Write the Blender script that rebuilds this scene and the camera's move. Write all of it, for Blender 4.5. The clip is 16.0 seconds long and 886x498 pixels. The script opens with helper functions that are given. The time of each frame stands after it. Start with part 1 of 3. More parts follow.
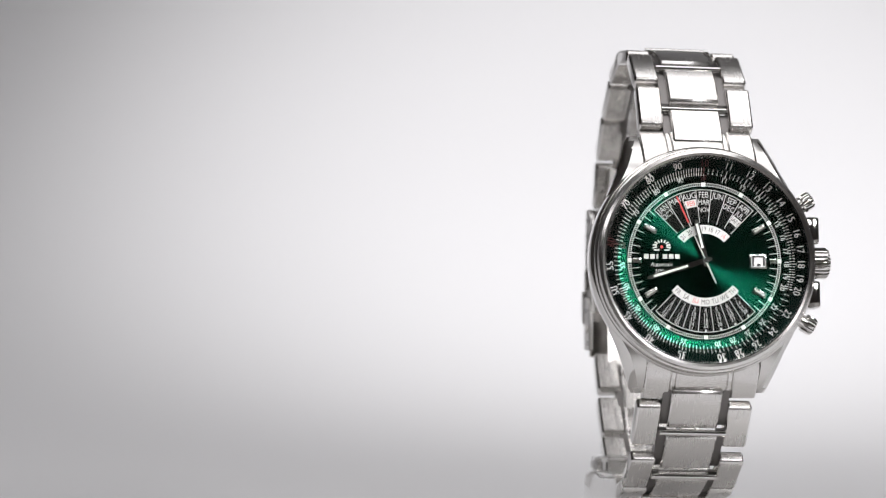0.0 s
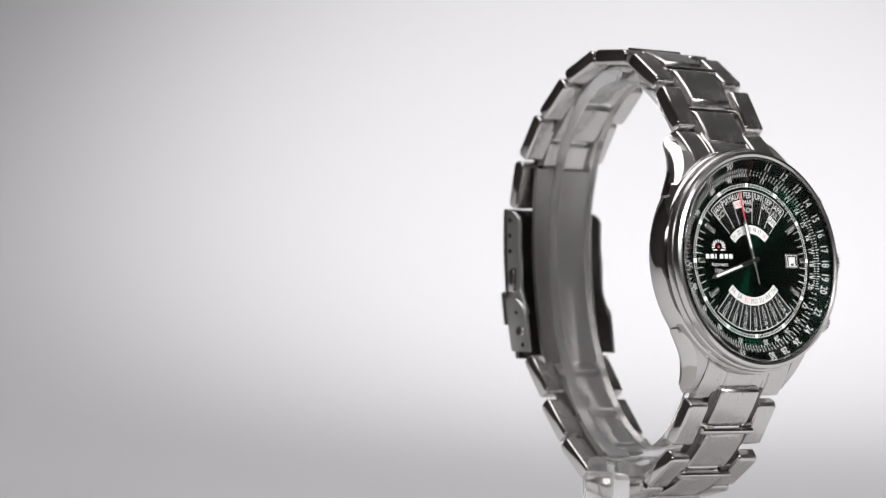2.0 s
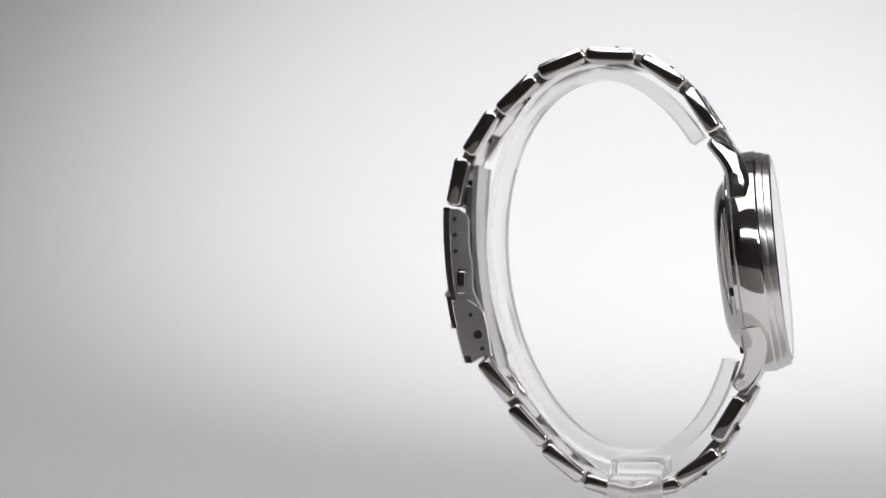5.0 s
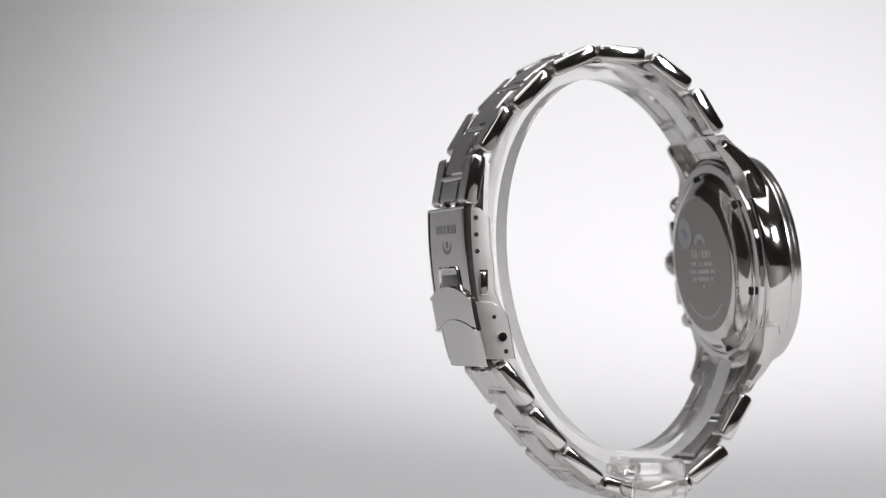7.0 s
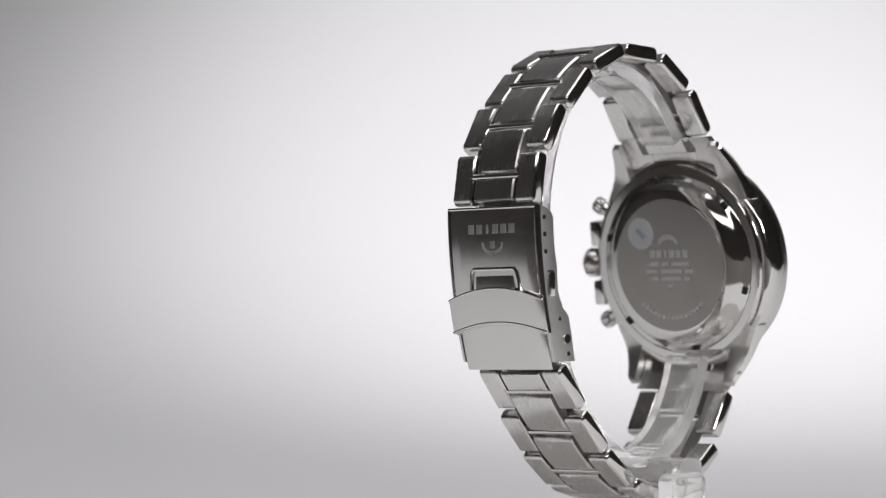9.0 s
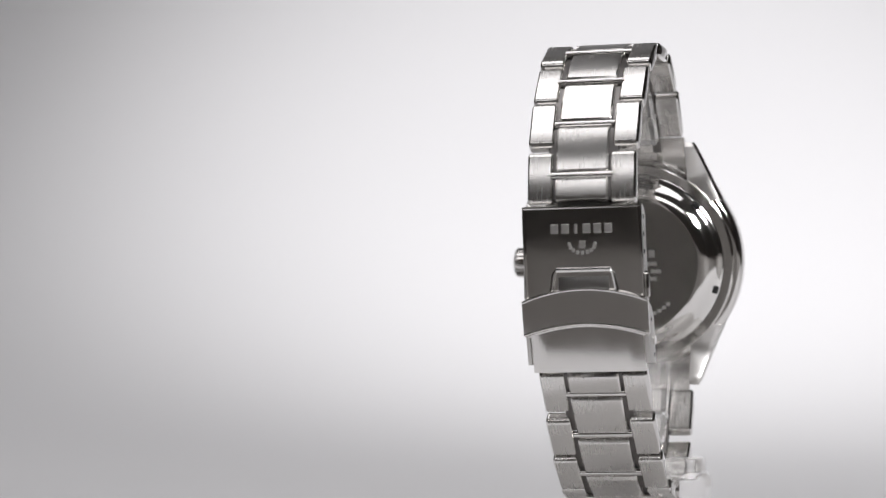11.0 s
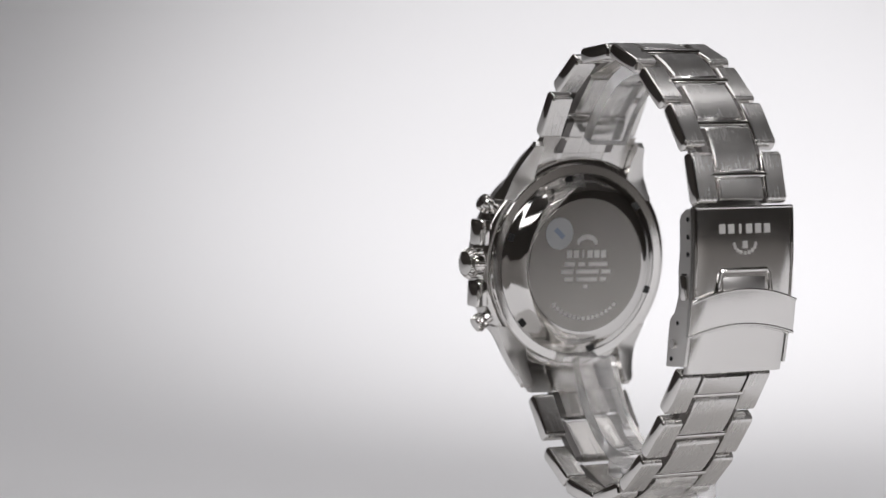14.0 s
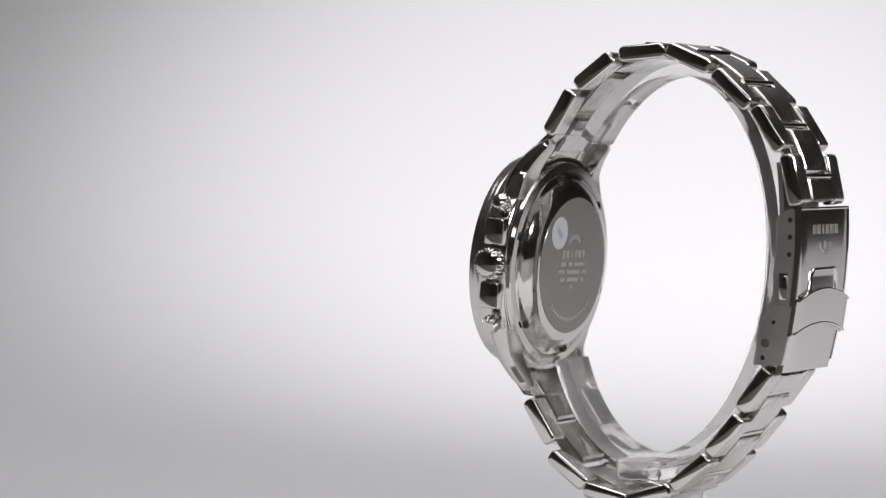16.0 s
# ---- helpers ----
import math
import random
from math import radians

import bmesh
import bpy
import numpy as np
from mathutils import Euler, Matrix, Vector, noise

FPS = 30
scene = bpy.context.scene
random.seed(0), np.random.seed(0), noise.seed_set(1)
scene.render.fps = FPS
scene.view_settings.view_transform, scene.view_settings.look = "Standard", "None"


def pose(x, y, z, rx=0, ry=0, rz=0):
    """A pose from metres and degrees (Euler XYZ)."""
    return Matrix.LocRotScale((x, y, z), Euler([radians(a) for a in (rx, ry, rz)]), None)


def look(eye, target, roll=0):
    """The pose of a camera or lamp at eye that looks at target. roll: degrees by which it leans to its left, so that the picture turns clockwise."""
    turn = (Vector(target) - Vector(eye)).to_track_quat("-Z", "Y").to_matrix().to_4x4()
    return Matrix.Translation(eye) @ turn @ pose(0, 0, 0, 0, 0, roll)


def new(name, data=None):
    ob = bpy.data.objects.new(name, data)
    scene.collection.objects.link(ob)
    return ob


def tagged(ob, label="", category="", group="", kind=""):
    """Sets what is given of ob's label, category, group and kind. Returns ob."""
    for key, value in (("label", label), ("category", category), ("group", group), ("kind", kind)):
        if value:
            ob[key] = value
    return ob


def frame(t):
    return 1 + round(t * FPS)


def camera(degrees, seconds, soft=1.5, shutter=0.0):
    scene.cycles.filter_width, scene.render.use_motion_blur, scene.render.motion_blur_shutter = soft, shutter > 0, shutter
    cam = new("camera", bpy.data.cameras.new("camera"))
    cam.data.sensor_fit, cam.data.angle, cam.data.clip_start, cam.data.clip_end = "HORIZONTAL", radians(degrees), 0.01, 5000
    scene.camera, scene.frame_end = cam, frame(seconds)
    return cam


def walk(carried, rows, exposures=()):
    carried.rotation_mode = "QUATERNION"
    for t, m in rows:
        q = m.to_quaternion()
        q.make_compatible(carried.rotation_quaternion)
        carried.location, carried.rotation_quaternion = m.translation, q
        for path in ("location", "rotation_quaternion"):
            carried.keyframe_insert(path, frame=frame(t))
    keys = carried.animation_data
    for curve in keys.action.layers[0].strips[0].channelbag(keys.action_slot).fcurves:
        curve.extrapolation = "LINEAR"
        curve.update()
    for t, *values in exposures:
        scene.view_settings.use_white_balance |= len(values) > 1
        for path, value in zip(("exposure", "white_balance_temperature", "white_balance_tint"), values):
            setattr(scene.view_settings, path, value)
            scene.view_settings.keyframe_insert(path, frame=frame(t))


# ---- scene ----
# Lens and standpoint: a long lens on a tripod, level with the watch
cam = camera(17.53, 16.0, soft=1.2)
EYE = pose(0, -0.55, -0.0002, 90.033, 0, 4.103)
walk(cam, [(0, EYE), (16, EYE)])
cam.data.dof.use_dof = True
cam.data.dof.focus_distance = 0.532
cam.data.dof.aperture_fstop = 16.0

# ---------- world and light ----------
world = bpy.data.worlds.new("studio")
scene.world = world
world.use_nodes = True
world.node_tree.nodes["Background"].inputs[0].default_value = (0.9, 0.93, 1.0, 1)
world.node_tree.nodes["Background"].inputs[1].default_value = 0.02


def softbox(name, eye, target, w, h, watts, colour=(1, 1, 1)):
    lamp = bpy.data.lights.new(name, "AREA")
    lamp.shape, lamp.size, lamp.size_y = "RECTANGLE", w, h
    lamp.energy, lamp.color = watts, colour
    ob = new(name, lamp)
    ob.matrix_world = look(eye, target)
    return ob


LAMP = (1.0, 0.982, 0.998)
softbox("key_light", (0.60, -0.64, 0.42), (0, 0, 0), 0.19, 0.19, 5.2, LAMP)
softbox("top_light", (0.0, -0.16, 0.80), (0.0, -0.16, 0), 1.0, 0.72, 4.1, LAMP)
softbox("front_light", (-0.1, -1.15, 0.66), (0, 0, 0), 1.3, 0.2, 1.8, LAMP)
spot = bpy.data.lights.new("backdrop_light", "SPOT")
spot.energy, spot.spot_size, spot.spot_blend, spot.shadow_soft_size = 31.0, radians(42), 1.0, 0.05
spot.color = LAMP
new("backdrop_light", spot).matrix_world = look((0.07, 0.05, 0.85), (0.01, 0.63, 0.07)) @ Matrix.Diagonal((0.85, 1.3, 1, 1))
scene.view_settings.exposure = 0.0

# ---------- materials ----------


def material(name, base, rough=0.5, metal=0.0, **more):
    m = bpy.data.materials.new(name)
    m.use_nodes = True
    b = m.node_tree.nodes["Principled BSDF"]
    b.inputs["Base Color"].default_value = (*base, 1)
    b.inputs["Roughness"].default_value = rough
    b.inputs["Metallic"].default_value = metal
    for key, value in more.items():
        b.inputs[key.replace("_", " ")].default_value = value
    return m


def grain(m, scale, stretch, bump=0.1, rough=(0.2, 0.35), depth=0.00002):
    """Brushing lines and faint smudges: two scales of roughness and a fine relief."""
    n, l = m.node_tree.nodes, m.node_tree.links
    b = n["Principled BSDF"]
    co, mp = n.new("ShaderNodeTexCoord"), n.new("ShaderNodeMapping")
    l.new(co.outputs["Object"], mp.inputs["Vector"])
    mp.inputs["Scale"].default_value = stretch
    fine, wide = n.new("ShaderNodeTexNoise"), n.new("ShaderNodeTexNoise")
    fine.inputs["Scale"].default_value, fine.inputs["Detail"].default_value = scale, 4
    wide.inputs["Scale"].default_value, wide.inputs["Detail"].default_value = 180, 3
    l.new(mp.outputs[0], fine.inputs["Vector"])
    l.new(co.outputs["Object"], wide.inputs["Vector"])
    mix = n.new("ShaderNodeMath")
    mix.operation = "ADD"
    l.new(fine.outputs["Fac"], mix.inputs[0])
    l.new(wide.outputs["Fac"], mix.inputs[1])
    rng = n.new("ShaderNodeMapRange")
    rng.inputs["From Min"].default_value, rng.inputs["From Max"].default_value = 0.7, 1.3
    rng.inputs["To Min"].default_value, rng.inputs["To Max"].default_value = rough
    l.new(mix.outputs[0], rng.inputs["Value"])
    l.new(rng.outputs["Result"], b.inputs["Roughness"])
    bp = n.new("ShaderNodeBump")
    bp.inputs["Strength"].default_value, bp.inputs["Distance"].default_value = bump, depth
    l.new(fine.outputs["Fac"], bp.inputs["Height"])
    l.new(bp.outputs["Normal"], b.inputs["Normal"])
    return m


STEEL = (0.78, 0.765, 0.745)
polished = grain(material("polished_steel", STEEL, 0.07, 1.0), 400, (1, 1, 1), 0.02, (0.05, 0.10))
brushed = grain(material("brushed_steel", STEEL, 0.28, 1.0), 7000, (1, 0.02, 1), 0.03, (0.2, 0.3))
clasp_steel = grain(material("clasp_steel", STEEL, 0.25, 1.0), 7000, (1, 0.02, 0.02), 0.03, (0.11, 0.18))
satin = grain(material("satin_steel", STEEL, 0.35, 1.0), 3000, (1, 1, 1), 0.03, (0.30, 0.40))
bezel_steel = grain(material("bezel_steel", STEEL, 0.2, 1.0), 3000, (1, 1, 1), 0.02, (0.16, 0.24))
dark_steel = grain(material("inner_steel", (0.42, 0.41, 0.40), 0.35, 1.0), 1500, (1, 1, 1), 0.1, (0.3, 0.45))
# steel darkened by colour: the shade in the gaps beside the centre links
gap_shade_steel = material("gap_shade_steel", (0.20, 0.19, 0.185), 0.35, 1.0)
white_print = material("white_print", (0.62, 0.62, 0.60), 0.5)
red_print = material("red_print", (0.62, 0.03, 0.03), 0.45)
black_print = material("black_print", (0.01, 0.011, 0.01), 0.5)
panel_black = material("panel_black", (0.006, 0.007, 0.0065), 0.8, Specular_IOR_Level=0.0)
lume = material("lume", (0.72, 0.76, 0.70), 0.6)
hole_black = material("hole_shadow", (0.012, 0.012, 0.012), 0.7)
glass = material("sapphire_glass", (1, 1, 1), 0.0, 0.0, IOR=1.5, Transmission_Weight=1.0)
acrylic = material("clear_acrylic", (0.97, 0.965, 0.96), 0.05, 0.0, IOR=1.28, Transmission_Weight=0.88)
sticker_mat = material("sticker_paper", (0.52, 0.53, 0.54), 0.25)
etched = material("etched_steel", (0.66, 0.65, 0.63), 0.42, 1.0)


def sunburst(name, base, rough, aniso, turn=0.0):
    """Metal lacquer turned on a lathe: the brushing runs out from the middle."""
    m = material(name, base, rough, 1.0)
    n, l = m.node_tree.nodes, m.node_tree.links
    b = n["Principled BSDF"]
    tg = n.new("ShaderNodeTangent")
    tg.direction_type, tg.axis = "RADIAL", "Y"
    l.new(tg.outputs[0], b.inputs["Tangent"])
    b.inputs["Anisotropic"].default_value = aniso
    b.inputs["Anisotropic Rotation"].default_value = turn
    b.inputs["Specular IOR Level"].default_value = 0.3
    return m


dial_green = sunburst("sunburst_green", (0.001, 0.034, 0.0185), 0.19, 1.0)
ring_black = sunburst("ring_black", (0.002, 0.009, 0.007), 0.28, 0.95)
paper = material("seamless_paper", (0.80, 0.80, 0.81), 0.75)
n_, l_ = paper.node_tree.nodes, paper.node_tree.links
pn = n_.new("ShaderNodeTexNoise")
pn.inputs["Scale"].default_value, pn.inputs["Detail"].default_value = 900, 5
pb = n_.new("ShaderNodeBump")
pb.inputs["Strength"].default_value, pb.inputs["Distance"].default_value = 0.05, 0.0002
l_.new(pn.outputs["Fac"], pb.inputs["Height"])
l_.new(pb.outputs["Normal"], n_["Principled BSDF"].inputs["Normal"])
table_paint = grain(material("table_paint", (0.12, 0.112, 0.104), 0.6), 900, (1, 1, 1), 0.05, (0.5, 0.7))
# colour chosen so the unseen plate bounces light up into the lower links
bounce_plate_white = grain(material("bounce_plate_white", (0.5, 0.49, 0.48), 0.4), 900, (1, 1, 1), 0.03, (0.35, 0.5))
room_paint = material("room_paint", (0.36, 0.335, 0.31), 0.8)
ceiling_fill_paint = material("ceiling_fill_paint", (0.78, 0.77, 0.75), 0.85)

# ---------- mesh helpers ----------
MM = 0.001


def part(name, bm, mat, parent=None, label="", smooth=True, m=None):
    me = bpy.data.meshes.new(name)
    bmesh.ops.recalc_face_normals(bm, faces=bm.faces)
    bm.to_mesh(me)
    bm.free()
    me.materials.append(mat)
    if smooth:
        for poly in me.polygons:
            poly.use_smooth = True
        me.set_sharp_from_angle(angle=radians(35))
    ob = new(name, me)
    ob.parent = parent
    if m is not None:
        ob.matrix_basis = m
    return tagged(ob, label) if label else ob


def polish_sides(ob, limit=0.8):
    """The faces that look sideways are mirror polished."""
    ob.data.materials.append(polished)
    for poly in ob.data.polygons:
        if abs(poly.normal.x) > limit:
            poly.material_index = 1
    return ob


def again(ob, parent, m):
    """Another object on the same mesh."""
    o = new(ob.name.split(".")[0], ob.data)
    o.parent, o.matrix_basis = parent, m
    return o


def block(x0, x1, y0, y1, z0, z1, r=0.0, seg=2, bm=None):
    bm = bm or bmesh.new()
    got = bmesh.ops.create_cube(bm, size=1)["verts"]
    for v in got:
        v.co = Vector((x0 + (v.co.x + 0.5) * (x1 - x0), y0 + (v.co.y + 0.5) * (y1 - y0), z0 + (v.co.z + 0.5) * (z1 - z0))) * MM
    if r:
        edges = list({e for v in got for e in v.link_edges})
        bmesh.ops.bevel(bm, geom=edges, offset=r * MM, segments=seg, profile=0.5, affect="EDGES")
    return bm


def lathe(profile, n=96, bm=None, close=False):
    """Turn (radius, y) pairs in mm about the y axis."""
    bm = bm or bmesh.new()
    rings = []
    for r, y in profile:
        if r < 1e-6:
            rings.append([bm.verts.new((0, y * MM, 0))])
        else:
            rings.append([bm.verts.new((r * math.sin(a) * MM, y * MM, r * math.cos(a) * MM)) for a in (2 * math.pi * k / n for k in range(n))])
    pairs = list(zip(rings, rings[1:])) + ([(rings[-1], rings[0])] if close else [])
    for a, b in pairs:
        for k in range(n):
            j = (k + 1) % n
            if len(a) == 1 and len(b) == 1:
                continue
            if len(a) == 1:
                bm.faces.new((a[0], b[k], b[j]))
            elif len(b) == 1:
                bm.faces.new((a[k], b[0], a[j]))
            else:
                bm.faces.new((a[k], b[k], b[j], a[j]))
    return bm


def loft(sections, bm=None, ends=True, loop=False):
    """Skin over rings of points (mm), each with the same count."""
    bm = bm or bmesh.new()
    rings = [[bm.verts.new(Vector(p) * MM) for p in s] for s in sections]
    n = len(rings[0])
    for a, b in list(zip(rings, rings[1:])) + ([(rings[-1], rings[0])] if loop else []):
        for k in range(n):
            bm.faces.new((a[k], a[(k + 1) % n], b[(k + 1) % n], b[k]))
    if ends and not loop:
        bm.faces.new(rings[0])
        bm.faces.new(rings[-1])
    return bm


def prism(points, y0, y1, bm=None, r=0.0):
    """A flat outline in x and z (mm), from depth y0 to y1."""
    b2 = loft([[(x, y0, z) for x, z in points], [(x, y1, z) for x, z in points]], bm)
    if r:
        bmesh.ops.bevel(b2, geom=list(b2.edges), offset=r * MM, segments=2, profile=0.5, affect="EDGES")
    return b2


def disc(cx, cz, r, y0, y1, n=24, bm=None):
    return prism([(cx + r * math.sin(2 * math.pi * k / n), cz + r * math.cos(2 * math.pi * k / n)) for k in range(n)], y0, y1, bm)


def lerp(a, b, f):
    return a + (b - a) * f


# ---------- the place ----------
FLOOR = -0.066


def seamless_sheet():
    """White paper that runs from the table up the wall in one sweep."""
    bm = bmesh.new()
    back, rad = 1.35, 1.2
    line = [(-0.11, FLOOR), (0.05, FLOOR)]
    line += [(back - rad + rad * math.sin(a), FLOOR + rad - rad * math.cos(a)) for a in (radians(90) * k / 24 for k in range(25))]
    line += [(back, 1.3), (back, 1.6)]
    rows = [[bm.verts.new((x, y, z)) for y, z in line] for x in (-0.9, -0.4, 0, 0.3, 0.6)]
    low = [[bm.verts.new((v.co.x, v.co.y + (0.004 if v.co.z > 0.2 else 0), v.co.z - 0.003)) for v in row] for row in rows]
    for grid in (rows, low):
        for a, b in zip(grid, grid[1:]):
            for k in range(len(line) - 1):
                bm.faces.new((a[k], a[k + 1], b[k + 1], b[k]))
    return tagged(part("backdrop", bm, paper), "seamless white paper sweep behind and under the watch", "backdrop", kind="structure")


def slab(name, lo, hi, mat, label):
    bm = bmesh.new()
    for v in bmesh.ops.create_cube(bm, size=1)["verts"]:
        v.co = Vector([lerp(lo[k], hi[k], v.co[k] + 0.5) for k in range(3)])
    return tagged(part(name, bm, mat, smooth=False), label, name.split("_")[0], kind="structure")


seamless_sheet()
G = -0.85
slab("floor", (-2.6, -2.6, G - 0.1), (2.6, 2.6, G), room_paint, "plain grey studio floor below the table")
# unseen ceiling, paler than the walls to lift reflections in upward-facing steel
slab("ceiling", (-2.6, -2.6, 1.9), (2.6, 2.6, 2.0), ceiling_fill_paint, "unseen plain ceiling, white to fill reflections from above")
slab("wall_south", (-2.6, -2.7, G), (2.6, -2.6, 1.9), room_paint, "plain grey studio wall behind the camera")
slab("wall_north", (-2.6, 2.6, G), (2.6, 2.7, 1.9), room_paint, "plain grey studio wall behind the paper sweep")
slab("wall_west", (-2.7, -2.6, G), (-2.6, 2.6, 1.9), room_paint, "plain grey studio side wall")
slab("wall_east", (2.6, -2.6, G), (2.7, 2.6, 1.9), room_paint, "plain grey studio side wall")
slab("table_top", (-1.6, -0.6, FLOOR - 0.03), (1.6, 0.14, FLOOR - 0.0035), table_paint, "plain dark table under the paper sweep")

# ---------- the watch ----------
watch = tagged(new("wrist_watch"), "steel wrist watch with green sunburst dial on a clear stand", "watch")
CASE_TURN = pose(0.0064, -0.02180, -0.0021, 0, 0, 2.5) @ pose(0, 0, 0, -6.1, 0.4, 0)
CASE = CASE_TURN @ Matrix.Scale(0.984, 4)

case_prof = [(18.9, 1.0), (20.9, -0.3), (21.2, -0.25), (21.45, 0.0), (21.55, 0.2), (21.4, 4.3), (21.2, 4.6), (20.7, 4.95), (20.55, 5.0), (20.0, 5.05), (19.8, 5.7), (19.6, 5.85), (18.0, 5.9), (17.9, 5.0), (18.9, 4.0)]
case = part("case", lathe(case_prof, 128, close=True), polished, watch, "polished steel case middle", m=CASE)


def lugs():
    for sx in (-1, 1):
        for sz in (-1, 1):
            secs = []
            for k in range(15):
                f = k / 14
                z = lerp(12.5, 24.2, f)
                ring = math.sqrt(max(0.0, 21.35 ** 2 - z * z)) if z < 21.35 else 0
                xo = max(ring - 0.25, 13.2 + 4.6 * max(0.0, (24.2 - z) / 11.7) ** 1.15)
                slant = min(0.5, 0.16 * max(0.0, z - 14.0))
                xi = 10.95
                yf = 0.9 + 5.2 * max(0, (z - 15.5) / 8.7) ** 2.0
                yb = 5.3 + 3.3 * min(1, max(0, (z - 16.5) / 6.5)) ** 1.5
                tip = max(0.0, f - 0.8) / 0.2
                yf, yb, xo = yf + 0.5 * tip ** 3, yb - 0.9 * tip ** 3, xo - 0.4 * tip ** 3
                c = 0.5
                c1, c2 = min(1.1, 0.3 * (yb - yf)), min(1.7, 0.4 * (yb - yf))
                secs.append([(sx * x, y, sz * z) for x, y in ((xi, yf), (xo - slant - 2 * c, yf), (xo - slant, yf + c1), (xo, yb - c2), (xo - 0.5, yb - 0.35 * c2), (xo - 1.7, yb), (xi, yb))])
            polish_sides(part("lug", loft(secs), satin, case, "satin curved lug with polished flank"), 0.48)


lugs()
bezel_prof = [(19.35, -2.2), (19.5, -2.85), (19.95, -3.0), (20.5, -2.75), (20.7, -2.1), (20.72, -1.6), (20.95, -1.45), (21.1, -1.0), (21.15, -0.3), (21.0, 0.3), (19.35, 0.6)]
part("bezel", lathe(bezel_prof, 128, close=True), bezel_steel, watch, "bright stepped bezel", m=CASE)
crystal = part("crystal", lathe([(0, -2.95), (9, -2.95), (18.6, -2.95), (18.85, -2.95), (18.95, -2.94), (19.25, -2.75), (19.33, -2.6), (19.33, -2.1), (19.2, -2.05), (18.9, -2.05), (9, -2.05), (0, -2.05)], 96), glass, watch, "clear flat watch glass", m=CASE)
crystal.visible_shadow = False


def knurled(r, y0, y1, teeth, bite, bm=None):
    """A ribbed drum about x, from x=y0 to x=y1 (mm)."""
    secs = []
    for x, k in ((y0, 0.94), (y0 + 0.3, 1), (y1 - 0.5, 1), (y1, 0.86)):
        secs.append([(x, (r * k - (bite if j % 4 in (2, 3) else 0)) * math.sin(2 * math.pi * j / (teeth * 4)), (r * k - (bite if j % 4 in (2, 3) else 0)) * math.cos(2 * math.pi * j / (teeth * 4))) for j in range(teeth * 4)])
    return loft(secs, bm)


def tube_x(r, x0, x1, n=24, bm=None):
    return loft([[(x, r * math.sin(2 * math.pi * j / n), r * math.cos(2 * math.pi * j / n)) for j in range(n)] for x in (x0, x1)], bm)


crown = part("crown", knurled(3.0, 21.4, 24.5, 22, 0.28), polished, watch, "ribbed steel crown", m=CASE @ pose(0, 0.0031, 0))
part("crown_cap", lathe([(0, -0.5), (1.5, -0.42), (2.3, -0.1), (2.5, 0.25)], 40), polished, crown, m=pose(0.02445, 0, 0, 0, 0, 90))
part("crown_tube", tube_x(2.1, 20.9, 22.4), polished, crown)
for sz in (1, -1):
    turn = CASE @ pose(0, 0.0031, 0) @ pose(0, 0, 0, 0, -29.5 * sz, 0)
    bm = knurled(1.75, 22.6, 24.8, 14, 0.2)
    push = part("pusher", bm, polished, watch, "small ribbed screw pusher", m=turn)
    part("pusher_stem", tube_x(1.25, 20.8, 22.7), polished, push)
    part("pusher_cap", lathe([(0, -0.3), (0.9, -0.22), (1.5, 0.1)], 32), polished, push, m=pose(0.02478, 0, 0, 0, 0, 90))
for sz in (1, -1):
    guard = block(20.0, 22.6, 1.0, 5.0, 3.5 if sz > 0 else -8.6, 8.6 if sz > 0 else -3.5, 0.5)
    part("crown_guard", guard, polished, case, m=pose(0, 0, 0, 0, 0, 0))

# case back with its screw ring, slots, engraving and sticker
back_prof = [(17.9, 5.2), (17.9, 5.9), (17.5, 6.25), (16.9, 6.4), (16.5, 6.85), (15.2, 7.85), (14.5, 8.25), (13.8, 8.45), (13.5, 8.55), (0, 8.55)]
caseback = part("caseback", lathe(back_prof, 96), polished, watch, "screwed steel case back", m=CASE)
part("centre_plate", lathe([(13.3, 8.53), (13.2, 8.65), (0, 8.65)], 72), grain(material("back_plate", (0.37, 0.355, 0.335), 0.2, 1.0), 2000, (1, 1, 1), 0.02, (0.17, 0.24)), caseback, "matt grey brushed centre of the case back")
for k in range(6):
    a = 360 / 6 * k + 12
    part("slot", block(-0.75, 0.75, 6.0, 6.75, 16.6, 17.7, 0.1, 1), hole_black, caseback, smooth=False, m=pose(0, 0, 0, 0, a, 0))

# ---------- bracelet ----------
# link middles (y, z in mm) and their slope, from the upper lugs over the back to the lower lugs
UPPER = [(-10.2, 26.2, 57), (-2.8, 33.7, 35), (7.2, 36.9, 3), (16.7, 35.5, -24), (25.3, 29.6, -44), (32.4, 22.2, -58), (36.8, 12.8, -79)]
LOWER = [(29.0, -25.4, -128), (22.9, -33.9, -132), (16.0, -41.0, -141), (7.4, -45.6, -163), (-1.6, -45.8, 166), (-9.6, -41.4, 143), (-15.5, -32.3, 121)]
BAND = pose(0.0056, 0, 0, 0, 1.6, 1.65)


def link_pose(y, z, slope):
    """Local x across, y along the band, z outwards."""
    a = radians(slope)
    ry, rz = math.cos(a), math.sin(a)
    m = Matrix(((-1, 0, 0, 0), (0, ry, -rz, y * MM), (0, rz, ry, z * MM), (0, 0, 0, 1)))
    m[0][0] = 1
    return BAND @ m


